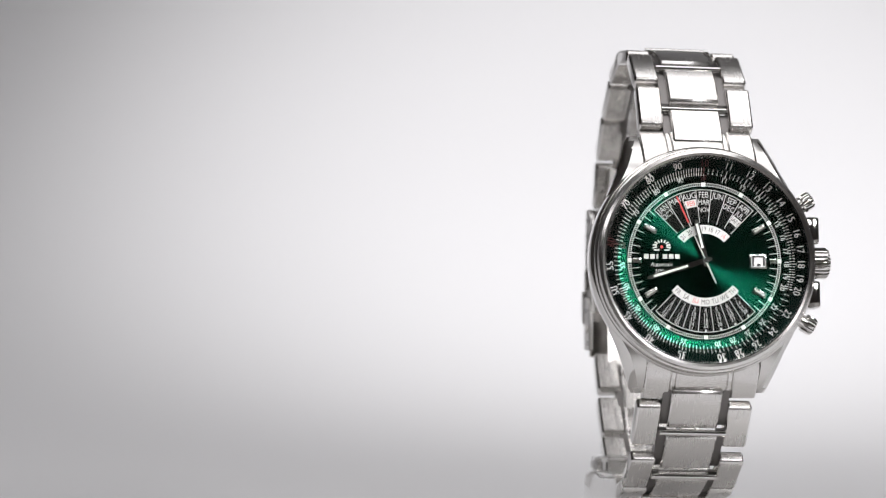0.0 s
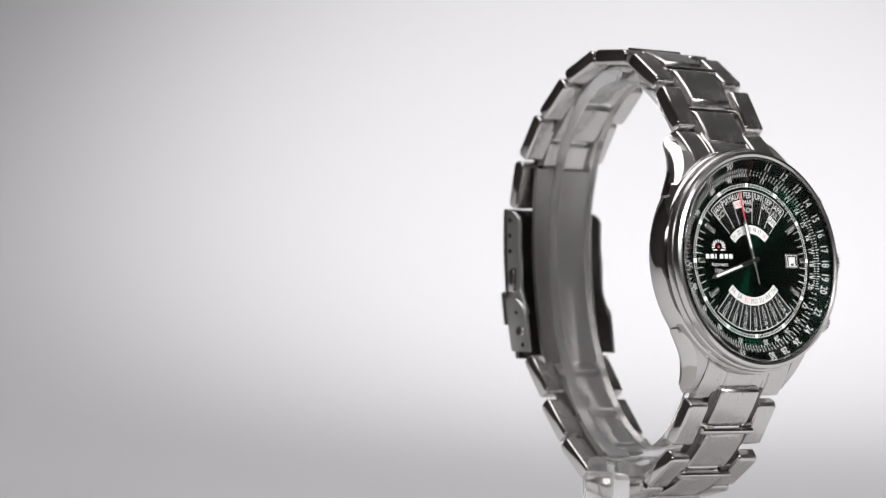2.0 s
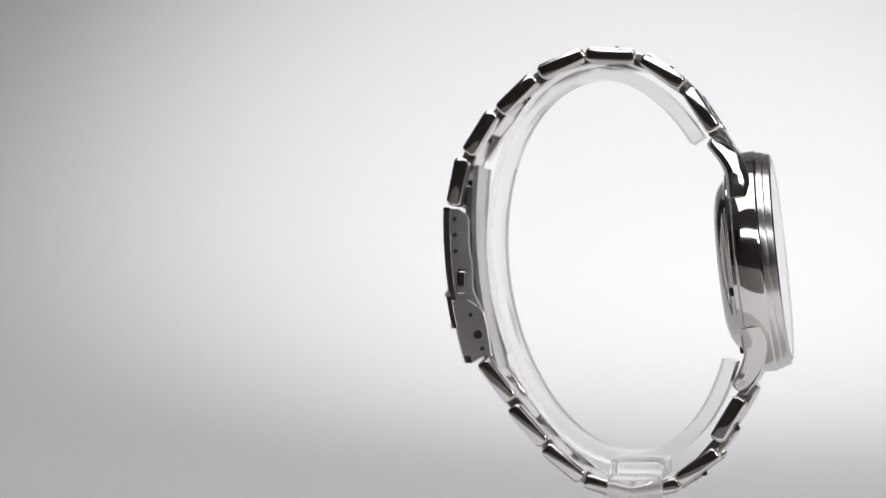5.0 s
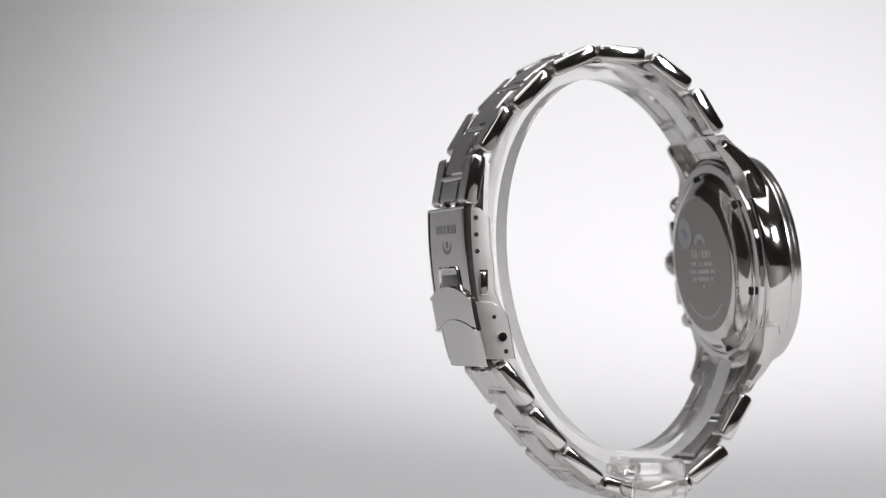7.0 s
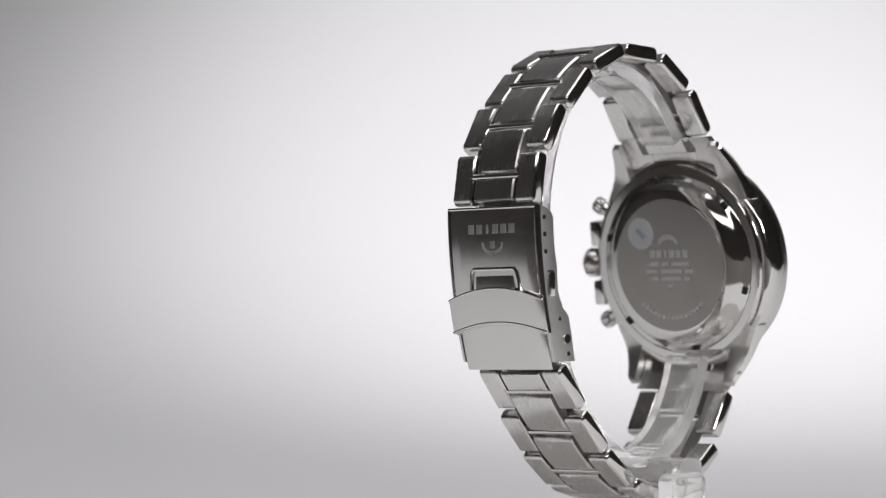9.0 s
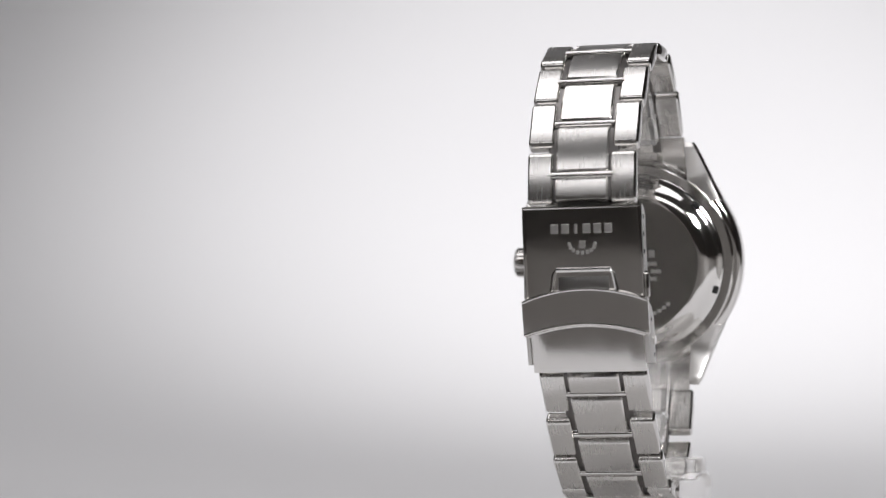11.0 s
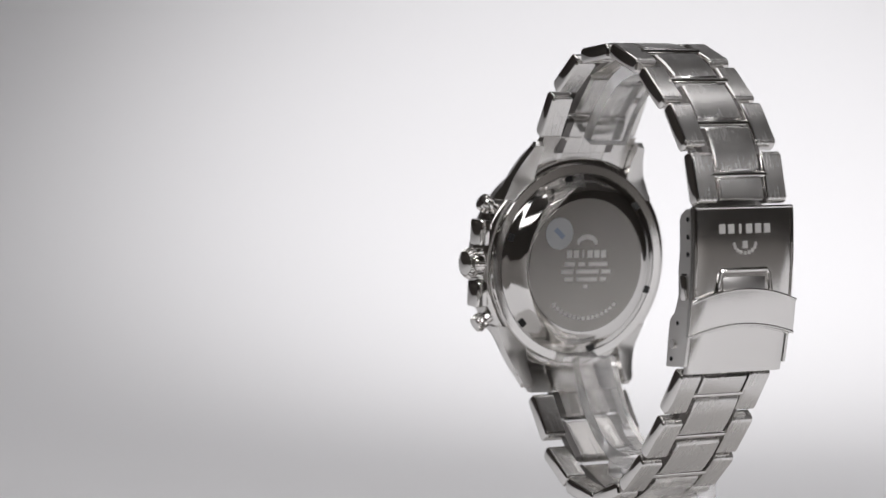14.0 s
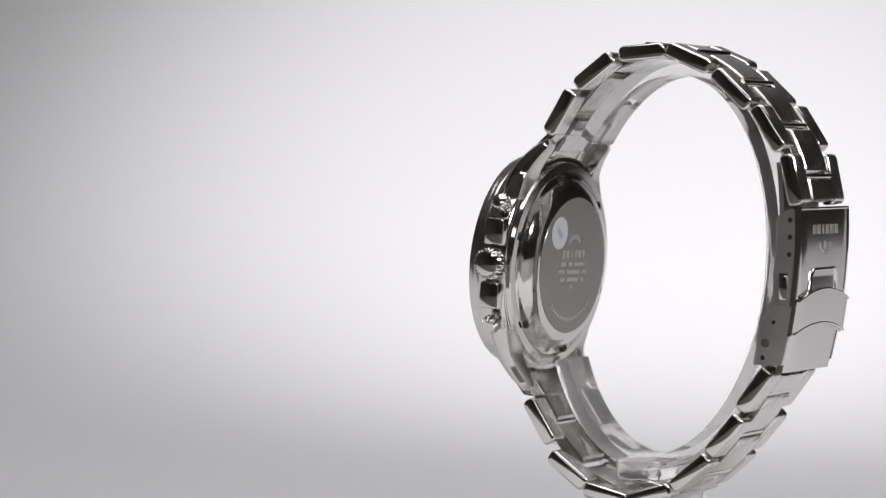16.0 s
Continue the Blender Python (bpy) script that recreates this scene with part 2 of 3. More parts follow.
def side_plate(half=4.72, top=1.45, low=-1.4, r=1.0, n=5):
    """One outer piece: arched brushed top, round ends, polished flank inside a bevel."""
    def outline(inset):
        pts = []
        for cy, cz, a0 in ((half - r, top - r, 90), (half - r, low + r * 0.9, 0), (r - half, low + r * 0.9, -90), (r - half, top - r, 180)):
            for k in range(n + 1):
                a = radians(a0 - 90 * k / n)
                y, z = cy + (r - inset) * math.cos(a), cz + (r - inset) * math.sin(a)
                pts.append((y, z - 0.011 * y * y * (1 if z > 0 else 0.5)))
        return pts
    secs = [[(x, y, z) for y, z in outline(inset)] for x, inset in ((-2.3, 0.42), (-2.2, 0.2), (-1.95, 0.0), (1.95, 0.0), (2.2, 0.2), (2.3, 0.42))]
    return loft(secs)


def centre_piece(w=4.75, half=4.4, crown=1.45, c=0.3):
    """A curved strip along the band, with chamfered edges and rounded ends."""
    secs = []
    for k in range(13):
        f = 2 * k / 12 - 1
        y = half * math.copysign(abs(f) ** 0.6, f)
        e = max(0.0, abs(y) - half + 0.4) / 0.4
        drop = 0.4 * (1 - math.sqrt(max(0.0, 1 - e * e)))
        top, low = crown - drop - 0.018 * y * y, -1.2 + drop
        secs.append([(-w, y, low), (-w, y, top - c), (-w + c, y, top), (w - c, y, top), (w, y, top - c), (w, y, low)])
    return loft(secs)


def rod(x0, x1, r, y=0, z=0, n=12):
    return loft([[(x, y + r * math.sin(2 * math.pi * j / n), z + r * math.cos(2 * math.pi * j / n)) for j in range(n)] for x in (x0, x1)])


def bracelet():
    plate = centre = rail = bar = None
    for run in (UPPER, LOWER):
        for i, (y, z, s) in enumerate(run):
            far = i if run is UPPER else 6 - i
            half = lerp(10.9, 10.05, far / 6) * (1 - 0.00058 * abs(y))
            link = tagged(new("bracelet_link"), "")
            link.parent, link.matrix_basis = watch, link_pose(y, z, s)
            for sx in (-1, 1):
                m = pose(sx * (half - 2.3) * MM, 0, 0)
                if plate is None:
                    plate = polish_sides(part("side_plate", side_plate(), brushed, link, m=m), 0.6)
                else:
                    again(plate, link, m)
                if run is LOWER and i < 4:
                    part("pin_hole", disc(0, 0, 0.5, -0.03, 0.03, 14), hole_black, link, smooth=False, m=m @ pose(-sx * 0.0006, 0.0028, -0.00148, 90, 0, 0))
            # the middle sits half a link further on, over the joint
            step = 1
            if i + step < 7:
                y2, z2, s2 = run[i + step]
                d = (s2 - s + 180) % 360 - 180
                mid = link_pose((y + y2) / 2, (z + z2) / 2, s + d / 2) @ pose(0, 0, abs(2.8 * math.sin(radians(d / 2))) * MM)
            elif run is LOWER:
                mid = link_pose(y, z, s) @ pose(0, 0.0037, 0.0001, 1, 0, 0)
            else:
                mid = None
            if (run is UPPER and i == 6) or (run is LOWER and i == 0):
                sy = 0.0021 if run is UPPER else -0.0021
                part("centre_piece", centre_piece(half=2.1), brushed, link, m=pose(0, sy, -0.0001))
                if run is LOWER:
                    part("cross_bar", rod(-6.2, 6.2, 0.62, 0, 0.6), polished, link, m=pose(0, 0.0004, 0))
                for sx in (-1, 1):
                    part("rail", centre_piece(0.8, 2.2, 0.4, 0.1), gap_shade_steel, link, m=pose(sx * 0.0055, sy, 0))
            if run is UPPER and i == 0:
                first = link_pose(y, z, s) @ pose(0, -0.0043, -0.0003, -5, 0, 0)
                part("centre_piece", centre_piece(half=4.0), brushed, link, m=link_pose(y, z, s).inverted() @ first)
                for sx in (-1, 1):
                    part("rail", centre_piece(0.8, 4.0, 0.4, 0.1), gap_shade_steel, link, m=link_pose(y, z, s).inverted() @ first @ pose(sx * 0.0055, 0, 0))
                part("cross_bar", rod(-6.2, 6.2, 0.62, 0, 0.6), polished, link, m=link_pose(y, z, s).inverted() @ first @ pose(0, 0.0042, 0))
            if mid is None:
                continue
            rel = link_pose(y, z, s).inverted() @ mid
            if centre is None:
                centre = part("centre_piece", centre_piece(), brushed, link, m=rel)
                rail = part("rail", centre_piece(0.8, 4.85, 0.4, 0.1), gap_shade_steel, link, "recessed strip, dark for the shade in the gap", m=rel @ pose(0.0055, 0, 0))
                bar = part("cross_bar", rod(-6.2, 6.2, 0.62, 0, 0.6), polished, link, "thin polished bar", m=rel @ pose(0, 0.0049, 0))
            else:
                if run is LOWER and i == 6:
                    part("centre_piece", centre_piece(half=4.2), brushed, link, m=rel)
                    for sx in (-1, 1):
                        part("rail", centre_piece(0.8, 4.1, 0.4, 0.1), gap_shade_steel, link, m=rel @ pose(sx * 0.0055, 0, 0))
                    continue
                else:
                    again(centre, link, rel)
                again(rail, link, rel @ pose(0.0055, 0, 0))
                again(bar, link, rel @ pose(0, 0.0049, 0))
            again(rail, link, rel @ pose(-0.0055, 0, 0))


bracelet()


def end_links():
    for sz in (1, -1):
        root = new("end_link")
        root.parent, root.matrix_basis = watch, CASE
        for name, x0, x1, lift, mat in (("side_plate", -10.8, -5.95, 0, brushed), ("side_plate", 5.95, 10.8, 0, brushed), ("centre_piece", -4.9, 4.9, 0.0, brushed), ("rail", -5.95, -4.9, 0.15, polished), ("rail", 4.9, 5.95, 0.15, polished)):
            secs = []
            for k in range(9):
                z = lerp(18.8, 25.2, k / 8)
                yf = 1.5 + 4.4 * max(0, (z - 18) / 7.0) ** 1.6 + lift
                yb = yf + 2.4 - 0.05 * k
                secs.append([(x, y, sz * z) for x, y in ((x0, yf + 0.25), (x0 + 0.25, yf), (x1 - 0.25, yf), (x1, yf + 0.25), (x1, yb), (x0, yb))])
            part(name, loft(secs), mat, root)


end_links()


# ---------- clasp ----------
def clasp_y(z):
    return 39.2 - 0.0053 * (z - 6) ** 2


def curved_plate(half, z_top, z_low, out, thick, arch_top=0.0, arch_low=0.0, nx=14, nz=14, round_x=0.5):
    """A sheet bent along the band; its upper and lower edges may be arched."""
    bm = bmesh.new()
    grids = []
    for layer in (0, 1):
        grid = []
        for i in range(nx + 1):
            x = lerp(-half, half, i / nx)
            bow = 1 - (x / half) ** 2
            a, b = z_top + arch_top * bow, z_low + arch_low * bow
            col = []
            for j in range(nz + 1):
                z = lerp(a, b, j / nz)
                edge = round_x * max(0, abs(x) / half - 0.9) * 10 * 0.6
                col.append(bm.verts.new(Vector((x, clasp_y(z) + out - edge - layer * thick, z)) * MM))
            grid.append(col)
        grids.append(grid)
    for layer, grid in enumerate(grids):
        for i in range(nx):
            for j in range(nz):
                bm.faces.new((grid[i][j], grid[i + 1][j], grid[i + 1][j + 1], grid[i][j + 1]))
    a, b = grids
    rim = [(i, 0) for i in range(nx)] + [(nx, j) for j in range(nz)] + [(i, nz) for i in range(nx, 0, -1)] + [(0, j) for j in range(nz, 0, -1)]
    for (i, j), (k, l) in zip(rim, rim[1:] + rim[:1]):
        bm.faces.new((a[i][j], a[k][l], b[k][l], b[i][j]))
    return bm


def wire(line, r, out, n=8):
    """A thin rounded ridge that follows (x, z) points over the clasp's outer face."""
    secs = []
    for i, (x, z) in enumerate(line):
        (xa, za), (xb, zb) = line[max(0, i - 1)], line[min(len(line) - 1, i + 1)]
        q = math.hypot(xb - xa, zb - za)
        nx, nz = -(zb - za) / q, (xb - xa) / q
        secs.append([(x + nx * r * math.cos(2 * math.pi * j / n), clasp_y(z) + out + r * math.sin(2 * math.pi * j / n), z + nz * r * math.cos(2 * math.pi * j / n)) for j in range(n)])
    return loft(secs)


def clasp():
    root = new("clasp")
    root.parent, root.matrix_basis = watch, BAND @ Matrix.Diagonal((0.977, 1, 1, 1))
    cover = part("cover", curved_plate(11.1, 7.8, -15, 0, 0.9), clasp_steel, root, "brushed folding clasp cover")
    # flanges with spring-bar holes
    for sx in (-1, 1):
        secs = []
        for k in range(21):
            z = lerp(7.5, -13.0, k / 20)
            y = clasp_y(z)
            deep = 5.0 - 2.2 * max(0, (z - 5.5) / 2.0) ** 2 - 0.9 * max(0, 1 - abs(z + 8) / 5.0) + 0.10 * max(0, -z)
            x0, x1 = sx * 10.2, sx * 11.0
            secs.append([(x0, y - 0.5, z), (x1 - sx * 0.15, y - 0.45, z), (x1, y - 0.7, z), (x1, y - deep + 0.2, z), (x1 - sx * 0.2, y - deep, z), (x0, y - deep, z)])
        flange = part("flange", loft(secs), satin, root, "satin side wall with pin holes")
        for z in (5.6, 2.5, -0.6):
            bm = rod(sx * 11.03, sx * 11.12, 0.45, clasp_y(z) - 2.2, z, 14)
            part("pin_hole", bm, hole_black, flange)
        bm = block(11.05 * sx - 0.12, 11.05 * sx + 0.12, clasp_y(-6) - 3.7, clasp_y(-6) - 2.1, -8.5, -4.0, 0.1)
        part("slot", bm, hole_black, flange)
        button = part("release_button", block(sx * 11.2 - 0.5, sx * 11.2 + 0.5, clasp_y(-6) - 3.6, clasp_y(-6) - 2.0, -8.8, -4.3, 0.35), polished, root, "small polished release button")
        secs = []
        for k in range(17):
            z = lerp(-10.0, -20.6, k / 16)
            y = clasp_y(z)
            bulge = 6.4 - 2.6 * max(0, (z + 12.5) / 2.5) ** 1.5 - 0.10 * max(0, -16 - z)
            secs.append([(sx * 10.7, y - 0.2, z), (sx * 11.35, y - 0.3, z), (sx * 11.5, y - 0.6, z), (sx * 11.5, y - bulge + 0.25, z), (sx * 11.3, y - bulge, z), (sx * 10.7, y - bulge, z)])
        ear = part("safety_ear", loft(secs), satin, root, "satin side ear of the safety catch")
        part("rivet", rod(sx * 11.4, sx * 11.95, 0.85, clasp_y(-16.5) - 4.3, -16.5, 18), polished, ear)
        part("pin_hole", rod(sx * 11.45, sx * 11.56, 0.45, clasp_y(-19.2) - 4.4, -19.2, 14), hole_black, ear)
        part("pin_hole", rod(sx * 11.45, sx * 11.56, 0.4, clasp_y(-12.8) - 3.6, -12.8, 14), hole_black, ear)
    part("tab_rim", wire([(-6.6, -8.6), (-6.1, -7.6), (-5.5, -4.3), (-4.9, -3.6), (4.9, -3.6), (5.5, -4.3), (6.1, -7.6), (6.6, -8.6)], 0.42, 0.0), polished, cover, "raised rim round the tab")
    # thin slab of darker steel in place of the shade inside the tab
    part("tab_recess_shade", block(-4.7, 4.7, clasp_y(-6) - 0.1, clasp_y(-6) + 0.14, -8.0, -4.4, 0.08), dark_steel, cover)
    for sx in (-1, 1):
        part("edge_ridge", wire([(sx * 10.75, lerp(7.4, -8.6, k / 8)) for k in range(9)], 0.36, -0.28), polished, cover)
    part("edge_ridge", wire([(lerp(-10.8, 10.8, k / 8), 7.55) for k in range(9)], 0.3, -0.2), polished, cover)
    for k in range(6):
        x = 5.1 - 2.0 * k
        w = 0.28 if k == 2 else 0.72
        bar = block(x - w, x + w, clasp_y(3.6) - 0.05, clasp_y(3.6) + 0.09, 2.9, 4.6, 0.06, 1)
        part("name_bar", bar, etched, cover, "small embossed bar", smooth=False)
    for k in range(9):
        a = 90 + 22.5 * k
        x, z = 1.9 * math.sin(radians(a)) * 1.25, 1.0 + 1.6 * math.cos(radians(a))
        part("crest_piece", block(x - 0.32, x + 0.32, clasp_y(0.5) - 0.05, clasp_y(0.5) + 0.1, z - 0.36, z + 0.36, 0.1, 1), etched, cover, smooth=False)
    part("crest_piece", block(-0.6, 0.6, clasp_y(0.5) - 0.05, clasp_y(0.5) + 0.12, 0.2, 1.6, 0.1, 1), etched, cover, smooth=False)
    part("safety_band", curved_plate(11.7, -9.3, -15.3, 0.75, 0.9, 2.2, 1.9), clasp_steel, root, "raised brushed arch of the safety catch")
    part("safety_flap", curved_plate(10.45, -15.2, -22.0, 0.3, 1.2, 1.8, 0.0, round_x=1.0), clasp_steel, root, "brushed lower flap of the safety catch")
    for half, z0, rise, out in ((11.6, -9.3, 2.2, 0.62), (11.6, -15.2, 1.9, 0.62), (10.9, -15.4, 1.8, 0.3)):
        line = [(x, z0 + rise * (1 - (x / half) ** 2)) for x in (lerp(-half, half, k / 16) for k in range(17))]
        part("edge_ridge", wire(line, 0.26, out), polished, root)
    part("fold_blade", curved_plate(7.5, 16.0, -24.0, -4.6, 0.9, 0, 0), satin, root, "satin folding blade inside the clasp")
    part("fold_blade", curved_plate(5.0, 12.0, -21.0, -3.2, 0.8, 0, 0), dark_steel, root, "inner folding blade")


clasp()

# ---------- clear stand ----------
stand = tagged(new("watch_stand"), "clear acrylic ring stand that carries the watch", "display stand")


def ring_at(a):
    """The middle line of the ring: an oval inside the band, open to the front."""
    c, s = math.cos(a), math.sin(a)
    z = -3.0 + 37.1 * s
    return 6.9 + 0.089 * z + 23.3 * c, z


def ring():
    secs = []
    n = 72
    for k in range(n + 1):
        a = radians(lerp(-151, 140, k / n))
        y, z = ring_at(a)
        y2, z2 = ring_at(a + 0.01)
        ty, tz = y2 - y, z2 - z
        q = math.hypot(ty, tz)
        ny, nz = tz / q, -ty / q
        h = 1.35
        x0 = 0.028 * z - 0.5
        x1 = x0 + 8.4
        secs.append([(x0, y - ny * h, z - nz * h), (x0, y + ny * h, z + nz * h), (x1, y + ny * h, z + nz * h), (x1, y - ny * h, z - nz * h)])
    bm = loft(secs)
    bmesh.ops.bevel(bm, geom=[e for e in bm.edges if abs((e.verts[0].co - e.verts[1].co).x) < 1e-6], offset=0.25 * MM, segments=2, affect="EDGES")
    return bm


part("ring", ring(), acrylic, stand, "clear acrylic C-shaped ring")
part("saddle", block(-10.5, 7.4, -3.6, 6.4, -43.6, -39.4, 1.2, 3), acrylic, stand, "thick clear bridge under the ring")
part("foot", block(-11.8, -6.7, -3.8, 6.6, -62.0, -42.0, 1.9, 4), acrylic, stand, "clear acrylic leg beside the band")
# plate out of view, made white as a reflector for the links above
part("base_plate", loft([[(r * math.cos(2 * math.pi * k / 64), r * math.sin(2 * math.pi * k / 64), z) for k in range(64)] for r, z in ((44, -66.0), (45, -65.5), (45, -62.5), (44, -61.9))]), bounce_plate_white, stand, "unseen round turning plate, white to brighten the lower links")
for piece in stand.children:
    if piece.name != "base_plate":
        piece.visible_shadow = False

# ---------- dial ----------
def text_mesh(bm, words, size, x, z, turn, height, squeeze=1.0):
    """Flat letters facing the front (-y); turn: degrees clockwise; height(r): their depth in mm."""
    cu = bpy.data.curves.new("letters", "FONT")
    cu.body, cu.size, cu.align_x, cu.align_y, cu.resolution_u = words, 1.0, "CENTER", "CENTER", 3
    cu.offset = 0.0
    ob = new("letters", cu)
    me = bpy.data.meshes.new_from_object(ob)
    c, s = math.cos(radians(turn)), math.sin(radians(turn))
    verts = []
    for v in me.vertices:
        a, b = v.co.x * size * squeeze, v.co.y * size
        px, pz = x + a * c + b * s, z - a * s + b * c
        verts.append(bm.verts.new(Vector((px, height(math.hypot(px, pz)), pz)) * MM))
    for p in me.polygons:
        try:
            bm.faces.new([verts[k] for k in p.vertices])
        except ValueError:
            pass
    bpy.data.objects.remove(ob)
    bpy.data.curves.remove(cu)
    bpy.data.meshes.remove(me)


def quad(bm, pts, height):
    bm.faces.new([bm.verts.new(Vector((x, height(math.hypot(x, z)), z)) * MM) for x, z in pts])


def polar(r, a):
    return r * math.sin(radians(a)), r * math.cos(radians(a))


def tick(bm, a, r0, r1, w, height):
    """A radial mark of width w between two radii, at a degrees clockwise from the top."""
    (x0, z0), (x1, z1) = polar(r0, a), polar(r1, a)
    c, s = math.cos(radians(a)) * w / 2, -math.sin(radians(a)) * w / 2
    quad(bm, [(x0 - c, z0 - s), (x1 - c, z1 - s), (x1 + c, z1 + s), (x0 + c, z0 + s)], height)


def arc(bm, r0, r1, a0, a1, height, n=None):
    n = n or max(2, int(abs(a1 - a0) / 3))
    for k in range(n):
        a, b = lerp(a0, a1, k / n), lerp(a0, a1, (k + 1) / n)
        quad(bm, [polar(r0, a), polar(r1, a), polar(r1, b), polar(r0, b)], height)


def sector_plate(r0, r1, a0, a1, y0, y1, n=24):
    pts = [polar(r1, lerp(a0, a1, k / n)) for k in range(n + 1)] + [polar(r0, lerp(a1, a0, k / n)) for k in range(n + 1)]
    return prism(pts, y0, y1)


def flat(y):
    return lambda r: y


dial = part("dial", lathe([(0, 0), (14.9, 0), (14.9, 0.3), (0, 0.3)], 128), dial_green, watch, "green sunburst dial", m=CASE)
outer = part("slide_rule_ring", lathe([(16.6, -0.35), (19.3, -1.9), (19.3, -1.4), (16.6, 0.1)], 128, close=True), ring_black, watch, "black sloped slide-rule ring with white scale", m=CASE)
inner = part("chapter_ring", lathe([(14.95, -0.02), (16.6, -0.3), (16.6, 0.1), (14.95, 0.3)], 128, close=True), dial_green, watch, "green chapter ring with white scale", m=CASE)


def outer_y(r):
    return -0.39 - (r - 16.6) * 0.574


def inner_y(r):
    return -0.05 - (r - 14.95) * 0.17


SCALE = [11, 12, 13, 14, 15, 16, 17, 18, 19, 20, 22, 24, 26, 28, 30, 35, 40, 45, 50, 55, 70, 80, 90]
STEPS = [10 + 0.2 * k for k in range(50)] + [20 + 0.5 * k for k in range(60)] + [50 + k for k in range(50)]


def scale_angle(n):
    return 360 * math.log10(n / 10)


dark_red = material("dark_red_print", (0.06, 0.009, 0.009), 0.45)


def scales():
    for ring, height, rt, size, r0, r1 in ((outer, outer_y, 18.15, 1.7, 16.75, 17.15), (inner, inner_y, 15.6, 1.3, 16.2, 16.58)):
        bm = bmesh.new()
        for n in SCALE:
            a = scale_angle(n)
            text_mesh(bm, str(n), size, *polar(rt, a), a, height)
        part("numerals", bm, white_print, ring, smooth=False)
        bm = bmesh.new()
        for k, n in enumerate(STEPS):
            big = abs(n - round(n)) < 0.01
            inwards = ring is inner
            tick(bm, scale_angle(n), r0 - (0.25 if big and inwards else 0), r1 + (0.0 if inwards or not big else 0.22), 0.13, height)
        part("tick_marks", bm, white_print, ring, smooth=False)
        for n in (10, 60):
            bm = bmesh.new()
            a = scale_angle(n)
            text_mesh(bm, str(n), size, *polar(rt, a), a, height)
            tick(bm, a, r0, r1 + 0.3, 0.3, height)
            part("red_numeral", bm, dark_red, ring, smooth=False)


scales()


def minute_track():
    bm = bmesh.new()
    h = flat(-0.03)
    arc(bm, 14.02, 14.1, 0, 360, h, 120)
    arc(bm, 14.55, 14.63, 0, 360, h, 120)
    for k in range(240):
        tick(bm, k * 1.5, 14.1, 14.55, 0.09, h)
    for k in range(60):
        a = 6 * k
        off = min(abs((a + 180) % 360 - 180), abs(a - 180))
        if off > 46 and k % 5:
            tick(bm, a, 12.5, 14.0, 0.11, h)
    part("minute_track", bm, white_print, dial, smooth=False)
    for k in range(12):
        part("index_dot", prism([(-0.37, 13.95), (0.37, 13.95), (0.37, 14.7), (-0.37, 14.7)], -0.12, -0.04), lume, dial, smooth=False, m=pose(0, 0, 0, 0, 30 * k, 0))


minute_track()


def markers():
    for hour in (2, 4, 8, 10):
        bm = block(-0.55, 0.55, -0.62, -0.02, 10.6, 13.3, 0.16)
        mk = part("hour_marker", bm, polished, dial, "applied polished baton marker", m=pose(0, 0, 0, 0, 30 * hour, 0))
        part("marker_inlay", block(-0.22, 0.22, -0.65, -0.55, 10.95, 12.95, 0.03, 1), dark_steel, mk)
    part("hour_marker", block(-0.5, 0.5, -0.55, -0.02, 12.3, 13.75, 0.16), polished, dial, "short applied marker", m=pose(0, 0, 0, 0, 90, 0))
    part("hour_marker", block(-0.5, 0.5, -0.55, -0.02, 12.1, 13.75, 0.16), polished, dial, "short applied marker", m=pose(0, 0, 0, 0, 270, 0))


markers()


def date_window():
    bm = block(8.5, 11.9, -0.36, -0.02, -1.45, 1.35, 0.12)
    fr = part("date_window", bm, polished, dial, "framed date window")
    part("date_disc", block(8.85, 11.55, -0.40, -0.30, -1.15, 1.05, 0.02, 1), white_print, fr)
    bm = bmesh.new()
    h = flat(-0.42)
    for x0, x1, z0, z1 in ((9.0, 9.35, -1.0, 0.9), (11.05, 11.45, -1.0, 0.9), (9.0, 11.4, 0.65, 0.95), (9.9, 10.6, -1.0, -0.55)):
        quad(bm, [(x0, z0), (x0, z1), (x1, z1), (x1, z0)], h)
    part("date_figure", bm, black_print, fr, smooth=False)


date_window()


